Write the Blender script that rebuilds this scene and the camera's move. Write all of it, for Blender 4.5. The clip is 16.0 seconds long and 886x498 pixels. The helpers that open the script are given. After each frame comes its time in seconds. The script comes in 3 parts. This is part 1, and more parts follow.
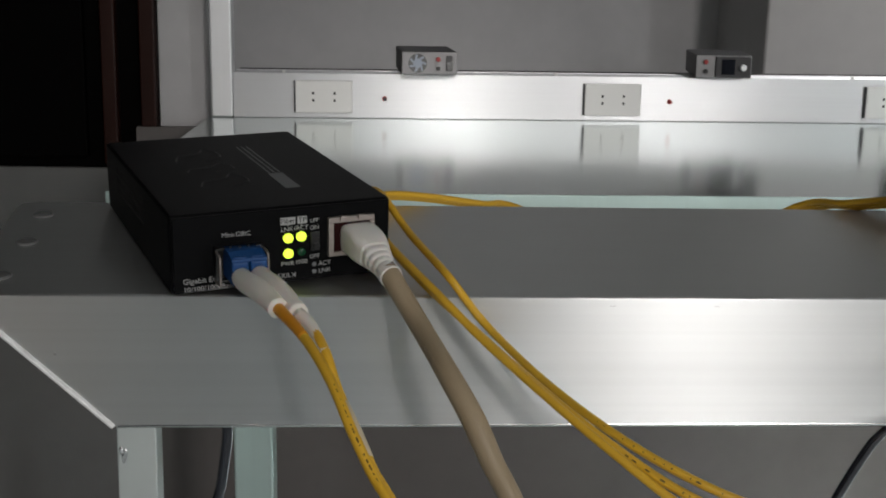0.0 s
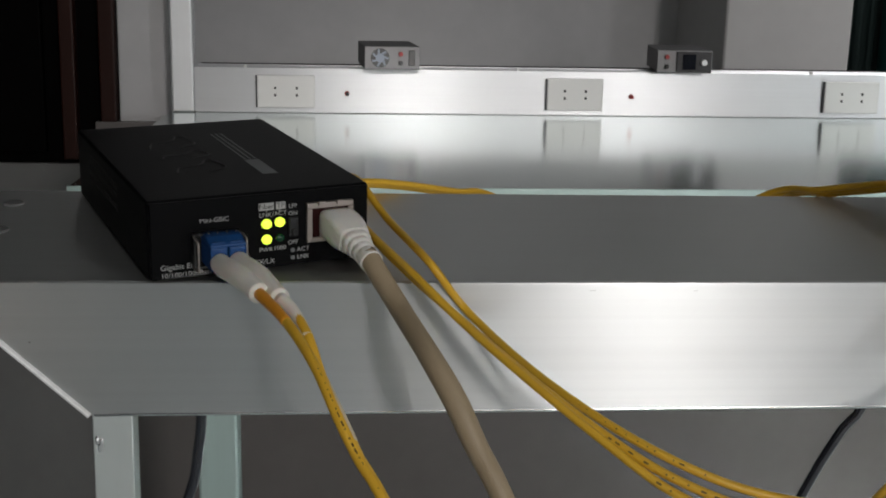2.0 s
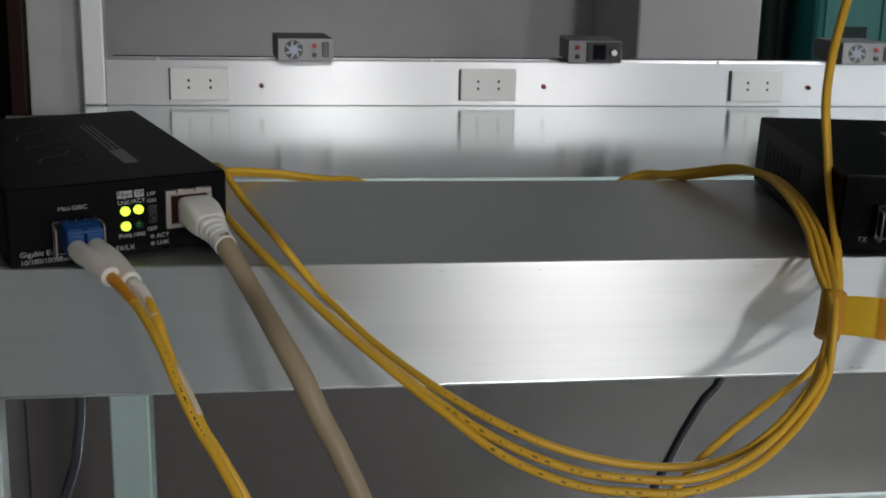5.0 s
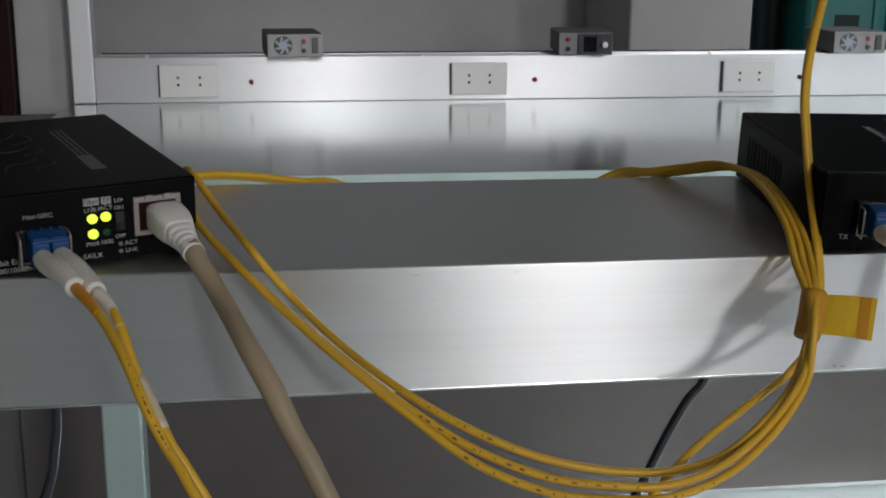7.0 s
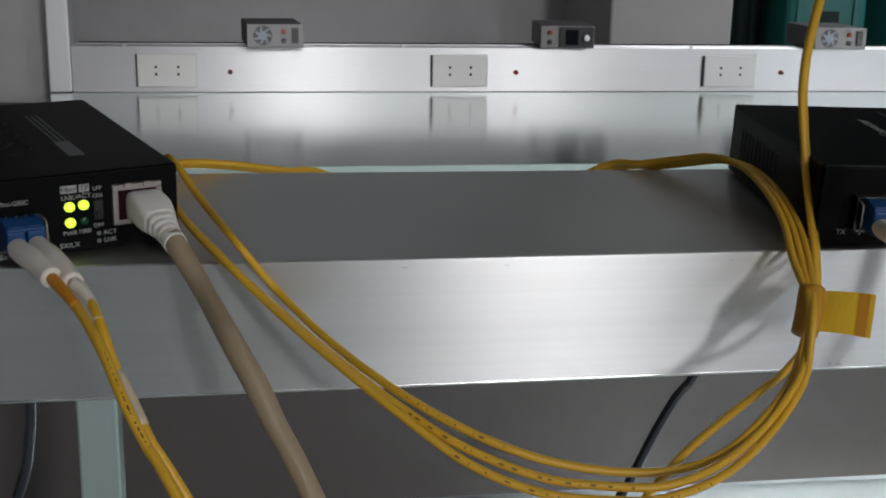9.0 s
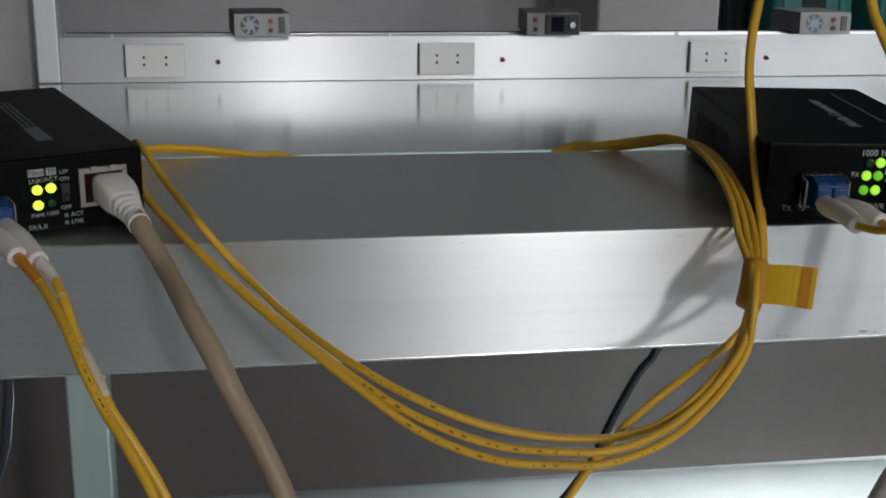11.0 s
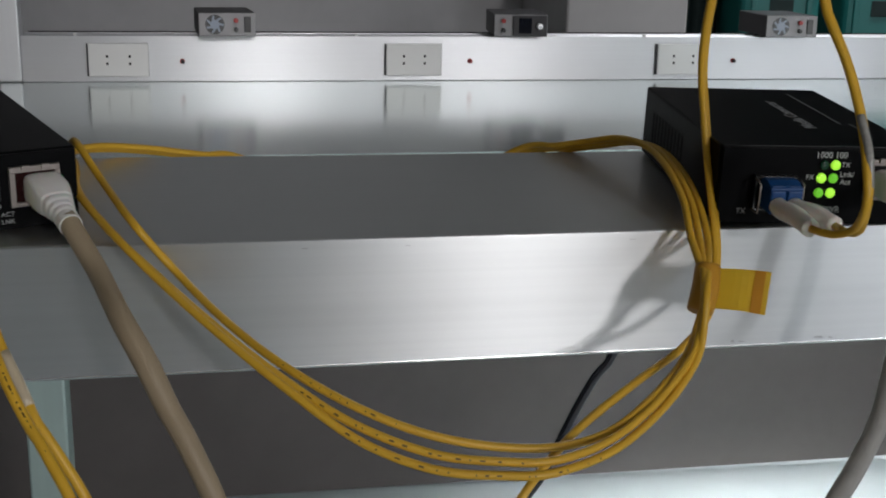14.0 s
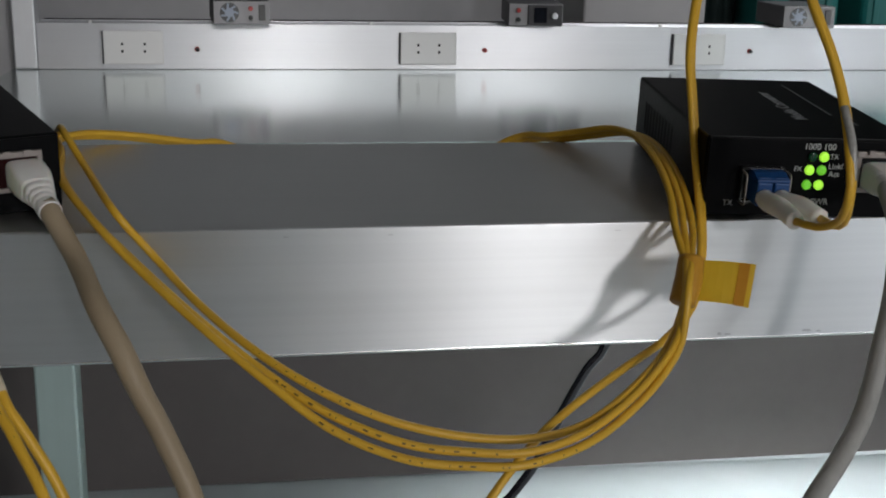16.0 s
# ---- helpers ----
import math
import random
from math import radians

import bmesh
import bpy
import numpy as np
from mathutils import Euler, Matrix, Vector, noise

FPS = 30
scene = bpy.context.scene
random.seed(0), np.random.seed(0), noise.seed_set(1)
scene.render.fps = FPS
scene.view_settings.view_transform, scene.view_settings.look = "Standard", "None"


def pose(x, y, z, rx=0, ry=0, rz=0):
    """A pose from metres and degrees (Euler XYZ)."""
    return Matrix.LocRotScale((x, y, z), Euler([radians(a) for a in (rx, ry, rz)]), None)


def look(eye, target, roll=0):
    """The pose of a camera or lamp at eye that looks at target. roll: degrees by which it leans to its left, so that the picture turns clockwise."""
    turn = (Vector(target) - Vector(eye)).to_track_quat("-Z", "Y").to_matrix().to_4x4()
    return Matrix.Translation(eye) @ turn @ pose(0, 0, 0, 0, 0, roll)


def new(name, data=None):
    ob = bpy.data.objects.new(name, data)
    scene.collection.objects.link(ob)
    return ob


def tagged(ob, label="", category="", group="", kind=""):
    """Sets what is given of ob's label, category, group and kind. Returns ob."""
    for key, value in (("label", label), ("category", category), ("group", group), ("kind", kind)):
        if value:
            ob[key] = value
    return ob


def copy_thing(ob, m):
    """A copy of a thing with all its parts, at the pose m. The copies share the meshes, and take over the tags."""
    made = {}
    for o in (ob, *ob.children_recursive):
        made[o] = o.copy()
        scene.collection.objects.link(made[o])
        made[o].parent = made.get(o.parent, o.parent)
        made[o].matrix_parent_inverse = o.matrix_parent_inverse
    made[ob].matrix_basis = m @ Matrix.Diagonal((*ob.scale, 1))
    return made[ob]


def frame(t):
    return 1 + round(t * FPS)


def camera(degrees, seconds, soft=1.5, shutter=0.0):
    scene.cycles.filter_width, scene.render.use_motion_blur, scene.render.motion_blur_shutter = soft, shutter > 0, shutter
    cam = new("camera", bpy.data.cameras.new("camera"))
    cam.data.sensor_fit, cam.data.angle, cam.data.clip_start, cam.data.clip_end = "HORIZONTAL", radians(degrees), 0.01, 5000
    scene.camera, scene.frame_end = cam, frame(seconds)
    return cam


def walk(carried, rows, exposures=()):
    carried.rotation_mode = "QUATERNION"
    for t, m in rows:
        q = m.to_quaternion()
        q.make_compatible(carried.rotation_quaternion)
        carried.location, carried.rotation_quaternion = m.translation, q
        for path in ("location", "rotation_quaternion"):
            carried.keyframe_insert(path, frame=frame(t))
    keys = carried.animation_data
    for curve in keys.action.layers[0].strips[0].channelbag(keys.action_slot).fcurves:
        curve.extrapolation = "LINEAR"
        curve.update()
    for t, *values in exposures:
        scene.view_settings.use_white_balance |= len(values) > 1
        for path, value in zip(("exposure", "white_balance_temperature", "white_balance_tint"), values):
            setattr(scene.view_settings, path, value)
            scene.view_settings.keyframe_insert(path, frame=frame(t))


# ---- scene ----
cam = camera(40.6, 16.0, soft=1.9, shutter=0.4)
PATH = [
    (0, (0.006, -0.353, 1.026), (0.139, 1.592, 0.578), 1.3),
    (0.5, (0.008, -0.349, 1.025), (0.162, 1.59, 0.56), 1.4),
    (1, (0.005, -0.349, 1.024), (0.175, 1.59, 0.565), 1.1),
    (1.5, (0.002, -0.349, 1.024), (0.193, 1.59, 0.572), 1.7),
    (2, (0.0, -0.352, 1.022), (0.2, 1.586, 0.571), 1.5),
    (2.5, (0.002, -0.358, 1.022), (0.246, 1.576, 0.574), 2.3),
    (3, (0.007, -0.367, 1.023), (0.263, 1.565, 0.575), 1.9),
    (3.5, (0.009, -0.376, 1.024), (0.265, 1.555, 0.569), 1.5),
    (4, (0.016, -0.374, 1.023), (0.311, 1.551, 0.565), 1.5),
    (4.2, (0.018, -0.372, 1.023), (0.33, 1.548, 0.558), 1.5),
    (6.3, (0.026, -0.374, 1.026), (0.34, 1.548, 0.572), 1.3),
    (6.5, (0.027, -0.373, 1.026), (0.336, 1.55, 0.571), 0.8),
    (7, (0.031, -0.367, 1.026), (0.349, 1.55, 0.552), 0.7),
    (7.5, (0.029, -0.362, 1.023), (0.363, 1.547, 0.529), 1.1),
    (8, (0.025, -0.358, 1.023), (0.347, 1.554, 0.53), 0.8),
    (8.5, (0.026, -0.355, 1.023), (0.375, 1.551, 0.527), 1.7),
    (9, (0.029, -0.356, 1.023), (0.384, 1.551, 0.539), 1.4),
    (9.2, (0.031, -0.358, 1.025), (0.397, 1.545, 0.529), 1.2),
    (11.3, (0.039, -0.372, 1.023), (0.4, 1.531, 0.521), 0.9),
    (11.5, (0.039, -0.369, 1.023), (0.423, 1.532, 0.535), 1.6),
    (12, (0.041, -0.371, 1.023), (0.41, 1.528, 0.515), 1.3),
    (12.5, (0.042, -0.366, 1.023), (0.406, 1.535, 0.519), 0.9),
    (13, (0.042, -0.359, 1.02), (0.407, 1.535, 0.492), 1.0),
    (13.5, (0.041, -0.361, 1.022), (0.453, 1.526, 0.503), 1.5),
    (14, (0.049, -0.363, 1.021), (0.457, 1.53, 0.523), 1.4),
    (14.5, (0.061, -0.368, 1.023), (0.473, 1.52, 0.508), 1.3),
    (15, (0.07, -0.362, 1.022), (0.489, 1.522, 0.499), 1.6),
    (15.5, (0.07, -0.362, 1.022), (0.44, 1.533, 0.502), 1.3),
    (16, (0.061, -0.364, 1.021), (0.436, 1.532, 0.505), 1.6),
]
walk(cam, [(t, look(eye, target, roll)) for t, eye, target, roll in PATH],
     exposures=[(0, -0.05, 6680, 11), (2, -0.08, 6650, 11), (4.2, -0.16, 6520, 11), (9, -0.27, 6420, 12), (16, -0.33, 6400, 12)])

# ---- light ----
world = bpy.data.worlds.new("room_air")
world.use_nodes = True
world.node_tree.nodes["Background"].inputs[0].default_value = (0.75, 0.82, 0.9, 1)
world.node_tree.nodes["Background"].inputs[1].default_value = 0.05
scene.world = world


def area_lamp(name, eye, target, sx, sy, watts, colour, spread=180):
    lamp = bpy.data.lights.new(name, "AREA")
    lamp.shape, lamp.size, lamp.size_y, lamp.energy, lamp.color = "RECTANGLE", sx, sy, watts, colour
    lamp.spread = math.radians(spread)
    ob = new(name, lamp)
    ob.matrix_world = look(eye, target)
    return ob


# first window inferred from the coil's shadow; right and warm left ones are added fill
for x, z, watts, tint in ((2.2, 2.5, 166, (1.0, 0.98, 0.96)), (5.3, 1.75, 82, (0.95, 0.98, 1.01)), (-2.3, 1.75, 7, (1.0, 0.82, 0.7))):
    area_lamp("window_and_fill_light", (x, -7.3, z), (x - 0.1 * x, 0, 1.2), 0.65, 0.8, watts, tint)
# added unseen lamp, cone cut narrow to put a hot spot on the rail
area_lamp("rail_hotspot_lamp", (0.17, -3.0, 2.4), (0.15, 1.67, 0.8), 0.12, 0.12, 0.26, (1.0, 0.97, 0.95), 12)
# added lamp out of view, aimed only at the floor strip under the bench
area_lamp("added_fill_light", (2.0, -1.2, 2.9), (1.05, 1.45, 0), 0.2, 0.6, 9.5, (0.95, 1.0, 1.0), 22)
# added lamp out of view, fills the wall and bins behind the bench
area_lamp("added_fill_light", (1.9, 2.15, 2.85), (1.9, 2.05, 0), 1.2, 0.3, 22, (0.98, 0.99, 1.0), 80)


# ---- materials ----
def material(name, colour, rough=0.5, metal=0.0, grain=0.0, scale=(60, 60, 60), bump=0.0, rough_var=0.0, stain=0.0,
             aniso=0.0, glow=0.0, spec=0.5, coat=0.0, spread=0.0, glass=0.0, sss=0.0):
    m = bpy.data.materials.new(name)
    m.use_nodes = True
    n, ln = m.node_tree.nodes, m.node_tree.links
    b = n["Principled BSDF"]
    b.inputs["Base Color"].default_value = (*colour, 1)
    b.inputs["Roughness"].default_value = rough
    b.inputs["Metallic"].default_value = metal
    b.inputs["Specular IOR Level"].default_value = spec
    b.inputs["Coat Weight"].default_value = coat
    b.inputs["Transmission Weight"].default_value = glass
    b.inputs["Subsurface Weight"].default_value = sss
    b.inputs["Subsurface Scale"].default_value = 0.002
    if glow:
        b.inputs["Emission Color"].default_value = (*colour, 1)
        b.inputs["Emission Strength"].default_value = glow
    if aniso:
        b.inputs["Anisotropic"].default_value = aniso
        b.inputs["Anisotropic Rotation"].default_value = 0.25
        # brushed along the object's own x
        along = n.new("ShaderNodeCombineXYZ")
        along.inputs[0].default_value = 1.0
        turn = n.new("ShaderNodeVectorTransform")
        turn.vector_type, turn.convert_from, turn.convert_to = "VECTOR", "OBJECT", "WORLD"
        ln.new(along.outputs[0], turn.inputs[0])
        ln.new(turn.outputs[0], b.inputs["Tangent"])
    if grain or bump or rough_var or stain:
        co = n.new("ShaderNodeTexCoord")
        mp = n.new("ShaderNodeMapping")
        mp.inputs["Scale"].default_value = scale
        ln.new(co.outputs["Object"], mp.inputs[0])
        fine = n.new("ShaderNodeTexNoise")
        fine.inputs["Scale"].default_value, fine.inputs["Detail"].default_value = 1.0, 6.0
        ln.new(mp.outputs[0], fine.inputs["Vector"])
        big = n.new("ShaderNodeTexNoise")
        big.inputs["Scale"].default_value, big.inputs["Detail"].default_value = 9.0, 4.0
        ln.new(co.outputs["Object"], big.inputs["Vector"])
        mix = n.new("ShaderNodeMix")
        mix.data_type, mix.blend_type = "RGBA", "MULTIPLY"
        mix.inputs[0].default_value = 1.0
        mix.inputs[6].default_value = (*colour, 1)
        add = n.new("ShaderNodeMath")
        add.operation = "MULTIPLY_ADD"
        ln.new(fine.outputs["Fac"], add.inputs[0])
        add.inputs[1].default_value, add.inputs[2].default_value = grain * 2, 1 - grain
        sub = n.new("ShaderNodeMath")
        sub.operation = "MULTIPLY_ADD"
        ln.new(big.outputs["Fac"], sub.inputs[0])
        sub.inputs[1].default_value, sub.inputs[2].default_value = stain * 2, 1 - stain
        mul = n.new("ShaderNodeMath")
        mul.operation = "MULTIPLY"
        ln.new(add.outputs[0], mul.inputs[0])
        ln.new(sub.outputs[0], mul.inputs[1])
        ln.new(mul.outputs[0], mix.inputs[7])
        ln.new(mix.outputs[2], b.inputs["Base Color"])
        if rough_var:
            rv = n.new("ShaderNodeMath")
            rv.operation = "MULTIPLY_ADD"
            ln.new(fine.outputs["Fac"], rv.inputs[0])
            rv.inputs[1].default_value, rv.inputs[2].default_value = rough_var * 2, rough - rough_var
            ln.new(rv.outputs[0], b.inputs["Roughness"])
        if bump:
            bp = n.new("ShaderNodeBump")
            bp.inputs["Strength"].default_value, bp.inputs["Distance"].default_value = bump, 0.001
            ln.new(fine.outputs["Fac"], bp.inputs["Height"])
            ln.new(bp.outputs[0], b.inputs["Normal"])
    return m


M = {
    "shelf_alu": material("brushed_aluminium", (0.7, 0.715, 0.72), 0.36, 1.0, 0.07, (0.7, 420, 420), 0.025, 0.05, 0.05, aniso=0.9),
    "shelf_top": material("dull_aluminium_sheet", (0.68, 0.685, 0.68), 0.42, 1.0, 0.05, (6, 400, 400), 0.05, 0.05, 0.07),
    "rail_alu": material("satin_aluminium", (0.68, 0.69, 0.71), 0.4, 0.42, 0.04, (4, 200, 260), 0.005, 0.02, 0.04, aniso=0.93),
    "table_steel": material("polished_table_steel", (0.73, 0.8, 0.785), 0.16, 1.0, 0.03, (5, 160, 160), 0.015, 0.03, 0.05),
    "leg_alu": material("leg_aluminium", (0.62, 0.67, 0.66), 0.42, 0.7, 0.04, (200, 200, 6), 0.04, 0.04, 0.05),
    "mint": material("pale_green_aluminium", (0.52, 0.66, 0.63), 0.42, 0.5, 0.04, (200, 200, 6), 0.04, 0.04, 0.05),
    "post": material("matt_aluminium_post", (0.72, 0.73, 0.745), 0.5, 0.55, 0.03, (200, 200, 5), 0.03, 0.03, 0.04),
    "rivet": material("dull_rivet", (0.13, 0.13, 0.13), 0.7, 0.0, 0.1, (500, 500, 500)),
    "weld": material("bright_weld", (0.85, 0.86, 0.87), 0.2, 1.0),
    "raw_edge": material("raw_cut_aluminium", (0.9, 0.9, 0.9), 0.35, 0.3, 0.25, (300, 300, 300), 0.1),
    "smudge": material("grey_smudge", (0.52, 0.52, 0.53), 0.45, 0.9, 0.3, (900, 900, 900)),
    "black": material("black_powder_coat", (0.0014, 0.0015, 0.002), 0.42, 0.0, 0.1, (2500, 2500, 2500), 0.12, 0.05, 0.15, spec=0.08),
    "slot": material("dark_slot", (0.002, 0.002, 0.002), 0.9),
    "cage": material("nickel_cage", (0.09, 0.09, 0.088), 0.3, 1.0, 0.1, (900, 900, 900), 0.05),
    "shield": material("tinned_shield", (0.34, 0.3, 0.275), 0.4, 0.5, 0.08, (600, 600, 600)),
    "blue": material("blue_connector_plastic", (0.002, 0.055, 0.2), 0.5, 0.0, 0.06, (300, 300, 300)),
    "boot": material("white_rubber_boot", (0.87, 0.82, 0.74), 0.5, 0.0, 0.03, (300, 300, 300), 0.03, sss=0.15),
    "plug": material("ivory_plug_rubber", (0.92, 0.88, 0.83), 0.5, 0.0, 0.03, (200, 200, 200), 0.03, sss=0.1),
    "socket_red": material("dark_red_jack_plastic", (0.02, 0.003, 0.003), 0.6, spec=0.1),
    "yellow": material("yellow_fibre_jacket", (0.75, 0.43, 0.03), 0.42, 0.0, 0.05, (150, 150, 150), 0.02),
    "orange": material("orange_jacket_end", (0.75, 0.3, 0.015), 0.4, 0.0, 0.05, (150, 150, 150), 0.02),
    "tape": material("yellow_tape", (0.95, 0.67, 0.05), 0.4, 0.0, 0.05, (120, 120, 120), 0.05, stain=0.08),
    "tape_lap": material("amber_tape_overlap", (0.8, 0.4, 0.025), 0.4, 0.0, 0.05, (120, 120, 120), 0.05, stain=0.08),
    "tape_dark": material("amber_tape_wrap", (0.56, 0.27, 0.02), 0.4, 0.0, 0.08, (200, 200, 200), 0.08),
    "beige": material("beige_cable_jacket", (0.36, 0.28, 0.18), 0.5, 0.0, 0.05, (90, 90, 90), 0.05, stain=0.1),
    "grey_cable": material("grey_cable_jacket", (0.4, 0.39, 0.36), 0.5, 0.0, 0.22, (220, 220, 90), 0.15, stain=0.2),
    "black_cable": material("black_cable_jacket", (0.016, 0.018, 0.026), 0.2, coat=0.8),
    "print": material("black_print", (0.14, 0.08, 0.015), 0.6),
    "sleeve": material("clear_sleeve", (0.62, 0.52, 0.36), 0.3, 0.0, 0.08, (300, 300, 300)),
    "sleeve_grey": material("grey_clear_sleeve", (0.36, 0.35, 0.32), 0.25, 0.0, 0.3, (900, 900, 900)),
    "ink": material("white_ink", (0.4, 0.4, 0.4), 0.6),
    "ink_bright": material("bright_white_ink", (0.62, 0.62, 0.6), 0.6),
    "ink_grey": material("grey_ink", (0.16, 0.165, 0.17), 0.55),
    "ink_mid": material("pale_grey_ink", (0.32, 0.33, 0.335), 0.55),
    "emboss": material("black_gloss_emboss", (0.012, 0.012, 0.013), 0.4),
    "led_yellow": material("lit_led_yellow_green", (0.62, 0.85, 0.06), 0.3, glow=1.6),
    "led_green": material("lit_led_green", (0.36, 0.8, 0.05), 0.3, glow=1.1),
    "led_mid": material("dim_led_green", (0.16, 0.6, 0.03), 0.3, glow=0.6),
    "led_off": material("unlit_led", (0.004, 0.05, 0.02), 0.2),
    "plate": material("white_outlet_plastic", (0.72, 0.72, 0.705), 0.35, 0.0, 0.02, (100, 100, 100)),
    "psu_case": material("dark_psu_case", (0.016, 0.015, 0.018), 0.5, 0.0, 0.1, (400, 400, 400), 0.05),
    "psu_face": material("grey_psu_face", (0.24, 0.235, 0.24), 0.45, 0.0, 0.06, (300, 300, 300)),
    "fan": material("fan_grille_grey", (0.2, 0.23, 0.28), 0.4, 0.3),
    "red": material("red_terminal", (0.3, 0.015, 0.015), 0.35),
    "black_plastic": material("black_plastic", (0.01, 0.01, 0.011), 0.35),
    "screen": material("dark_screen", (0.006, 0.007, 0.012), 0.1),
    "knob": material("bright_knob", (0.75, 0.76, 0.78), 0.3, 0.6),
    "wall": material("grey_painted_wall", (0.44, 0.435, 0.44), 0.7, 0.0, 0.05, (30, 30, 30), 0.1, stain=0.08),
    "column": material("pale_painted_column", (0.37, 0.36, 0.355), 0.65, 0.0, 0.04, (30, 30, 30), 0.1, stain=0.06),
    "panel": material("dark_grey_panel", (0.113, 0.102, 0.097), 0.6, 0.0, 0.06, (40, 40, 40), 0.05, stain=0.12),
    "floor": material("pale_floor_tile", (0.62, 0.68, 0.69), 0.35, 0.0, 0.05, (20, 20, 20), 0.03, stain=0.06),
    # dark version of the wall colour for unseen walls, keeps metal reflections low
    "darkened_wall": material("reflection_dimming_wall", (0.09, 0.09, 0.092), 0.7, 0.0, 0.05, (30, 30, 30), 0.1, stain=0.08),
    "ceiling": material("white_ceiling", (0.5, 0.5, 0.5), 0.8, 0.0, 0.03, (20, 20, 20), 0.05),
    "ebony": material("black_brown_wood", (0.001, 0.0008, 0.0008), 0.6, 0.0, 0.3, (60, 60, 3), 0.1, spec=0.03),
    "brown": material("dark_red_brown_wood", (0.02, 0.006, 0.004), 0.4, 0.0, 0.3, (60, 60, 3), 0.1, spec=0.15),
    "plinth": material("grey_plinth", (0.14, 0.14, 0.135), 0.6, 0.0, 0.06, (40, 40, 40), 0.05, stain=0.1),
    "teal": material("teal_bin_plastic", (0.005, 0.115, 0.105), 0.5, 0.0, 0.06, (50, 50, 50), 0.05),
    "teal_pale": material("pale_teal_print", (0.2, 0.42, 0.4), 0.5),
    "teal_dark": material("deep_teal_fabric", (0.002, 0.014, 0.013), 0.8, 0.0, 0.2, (50, 50, 4)),
    # recess shade put into the colour of a flat sheet
    "shade_back": material("painted_recess_shade", (0.004, 0.005, 0.005), 0.8, 0.0, 0.2, (20, 20, 20)),
}


# ---- builders ----
def link_mesh(name, bm, mat, smooth=False):
    me = bpy.data.meshes.new(name)
    bm.to_mesh(me)
    bm.free()
    me.materials.append(mat)
    if smooth:
        for p in me.polygons:
            p.use_smooth = True
    return me


def part(name, bm, mat, parent, label="", smooth=False):
    ob = new(name, link_mesh(name, bm, M[mat], smooth))
    ob.parent = parent
    return tagged(ob, label)


def thing(name, m, label, category, group="", kind=""):
    ob = new(name)
    ob.empty_display_size = 0.02
    ob.matrix_world = m
    return tagged(ob, label, category, group, kind)


def box(x0, x1, y0, y1, z0, z1, bevel=0.0, seg=2, bm=None):
    out = bm or bmesh.new()
    tmp = bmesh.new()
    bmesh.ops.create_cube(tmp, size=1)
    for v in tmp.verts:
        v.co = Vector((x0 + (v.co.x + 0.5) * (x1 - x0), y0 + (v.co.y + 0.5) * (y1 - y0), z0 + (v.co.z + 0.5) * (z1 - z0)))
    if bevel:
        bmesh.ops.bevel(tmp, geom=tmp.edges[:], offset=bevel, segments=seg, affect="EDGES", profile=0.5)
    return merge(out, tmp)


def merge(out, tmp):
    me = bpy.data.meshes.new("tmp")
    tmp.to_mesh(me)
    tmp.free()
    out.from_mesh(me)
    bpy.data.meshes.remove(me)
    return out


def disc(centre, axis, r, depth, seg=24, bevel=0.0, r2=None, bm=None):
    """A short cylinder or cone with its base at centre, along axis."""
    out = bm or bmesh.new()
    tmp = bmesh.new()
    bmesh.ops.create_cone(tmp, cap_ends=True, segments=seg, radius1=r, radius2=r if r2 is None else r2, depth=depth)
    if bevel:
        rim = [e for e in tmp.edges if abs(e.verts[0].co.z - e.verts[1].co.z) < 1e-7 and e.verts[0].co.z > 0]
        bmesh.ops.bevel(tmp, geom=rim, offset=bevel, segments=3, affect="EDGES", profile=0.5)
    q = Vector(axis).to_track_quat("Z", "Y").to_matrix().to_4x4()
    bmesh.ops.transform(tmp, matrix=Matrix.Translation(centre) @ q @ Matrix.Translation((0, 0, depth / 2)), verts=tmp.verts)
    return merge(out, tmp)


def prism(outline, z0, z1, axes="xy", bevel=0.0):
    """A plate from an outline in two axes, between two levels of the third."""
    bm = bmesh.new()
    put = {"xy": lambda a, b, c: (a, b, c), "xz": lambda a, b, c: (a, c, b), "yz": lambda a, b, c: (c, a, b)}[axes]
    low = [bm.verts.new(put(a, b, z0)) for a, b in outline]
    high = [bm.verts.new(put(a, b, z1)) for a, b in outline]
    n = len(outline)
    bm.faces.new(low)
    bm.faces.new(high)
    for i in range(n):
        bm.faces.new((low[i], low[(i + 1) % n], high[(i + 1) % n], high[i]))
    bmesh.ops.recalc_face_normals(bm, faces=bm.faces)
    if bevel:
        bmesh.ops.bevel(bm, geom=bm.edges[:], offset=bevel, segments=2, affect="EDGES", profile=0.5)
    return bm


def smooth_line(points, step, closed=False):
    """A Catmull-Rom line through the points."""
    p = [Vector(q) for q in points]
    n = len(p)
    out = []
    for i in range(n if closed else n - 1):
        a = p[(i - 1) % n] if closed or i else p[0] * 2 - p[1]
        b, c = p[i], p[(i + 1) % n]
        d = p[(i + 2) % n] if closed or i + 2 < n else p[-1] * 2 - p[-2]
        k = max(2, int((c - b).length / step))
        for j in range(k):
            t = j / k
            out.append(0.5 * (2 * b + (c - a) * t + (2 * a - 5 * b + 4 * c - d) * t * t + (3 * b - a - 3 * c + d) * t ** 3))
    if not closed:
        out.append(p[-1])
    return out


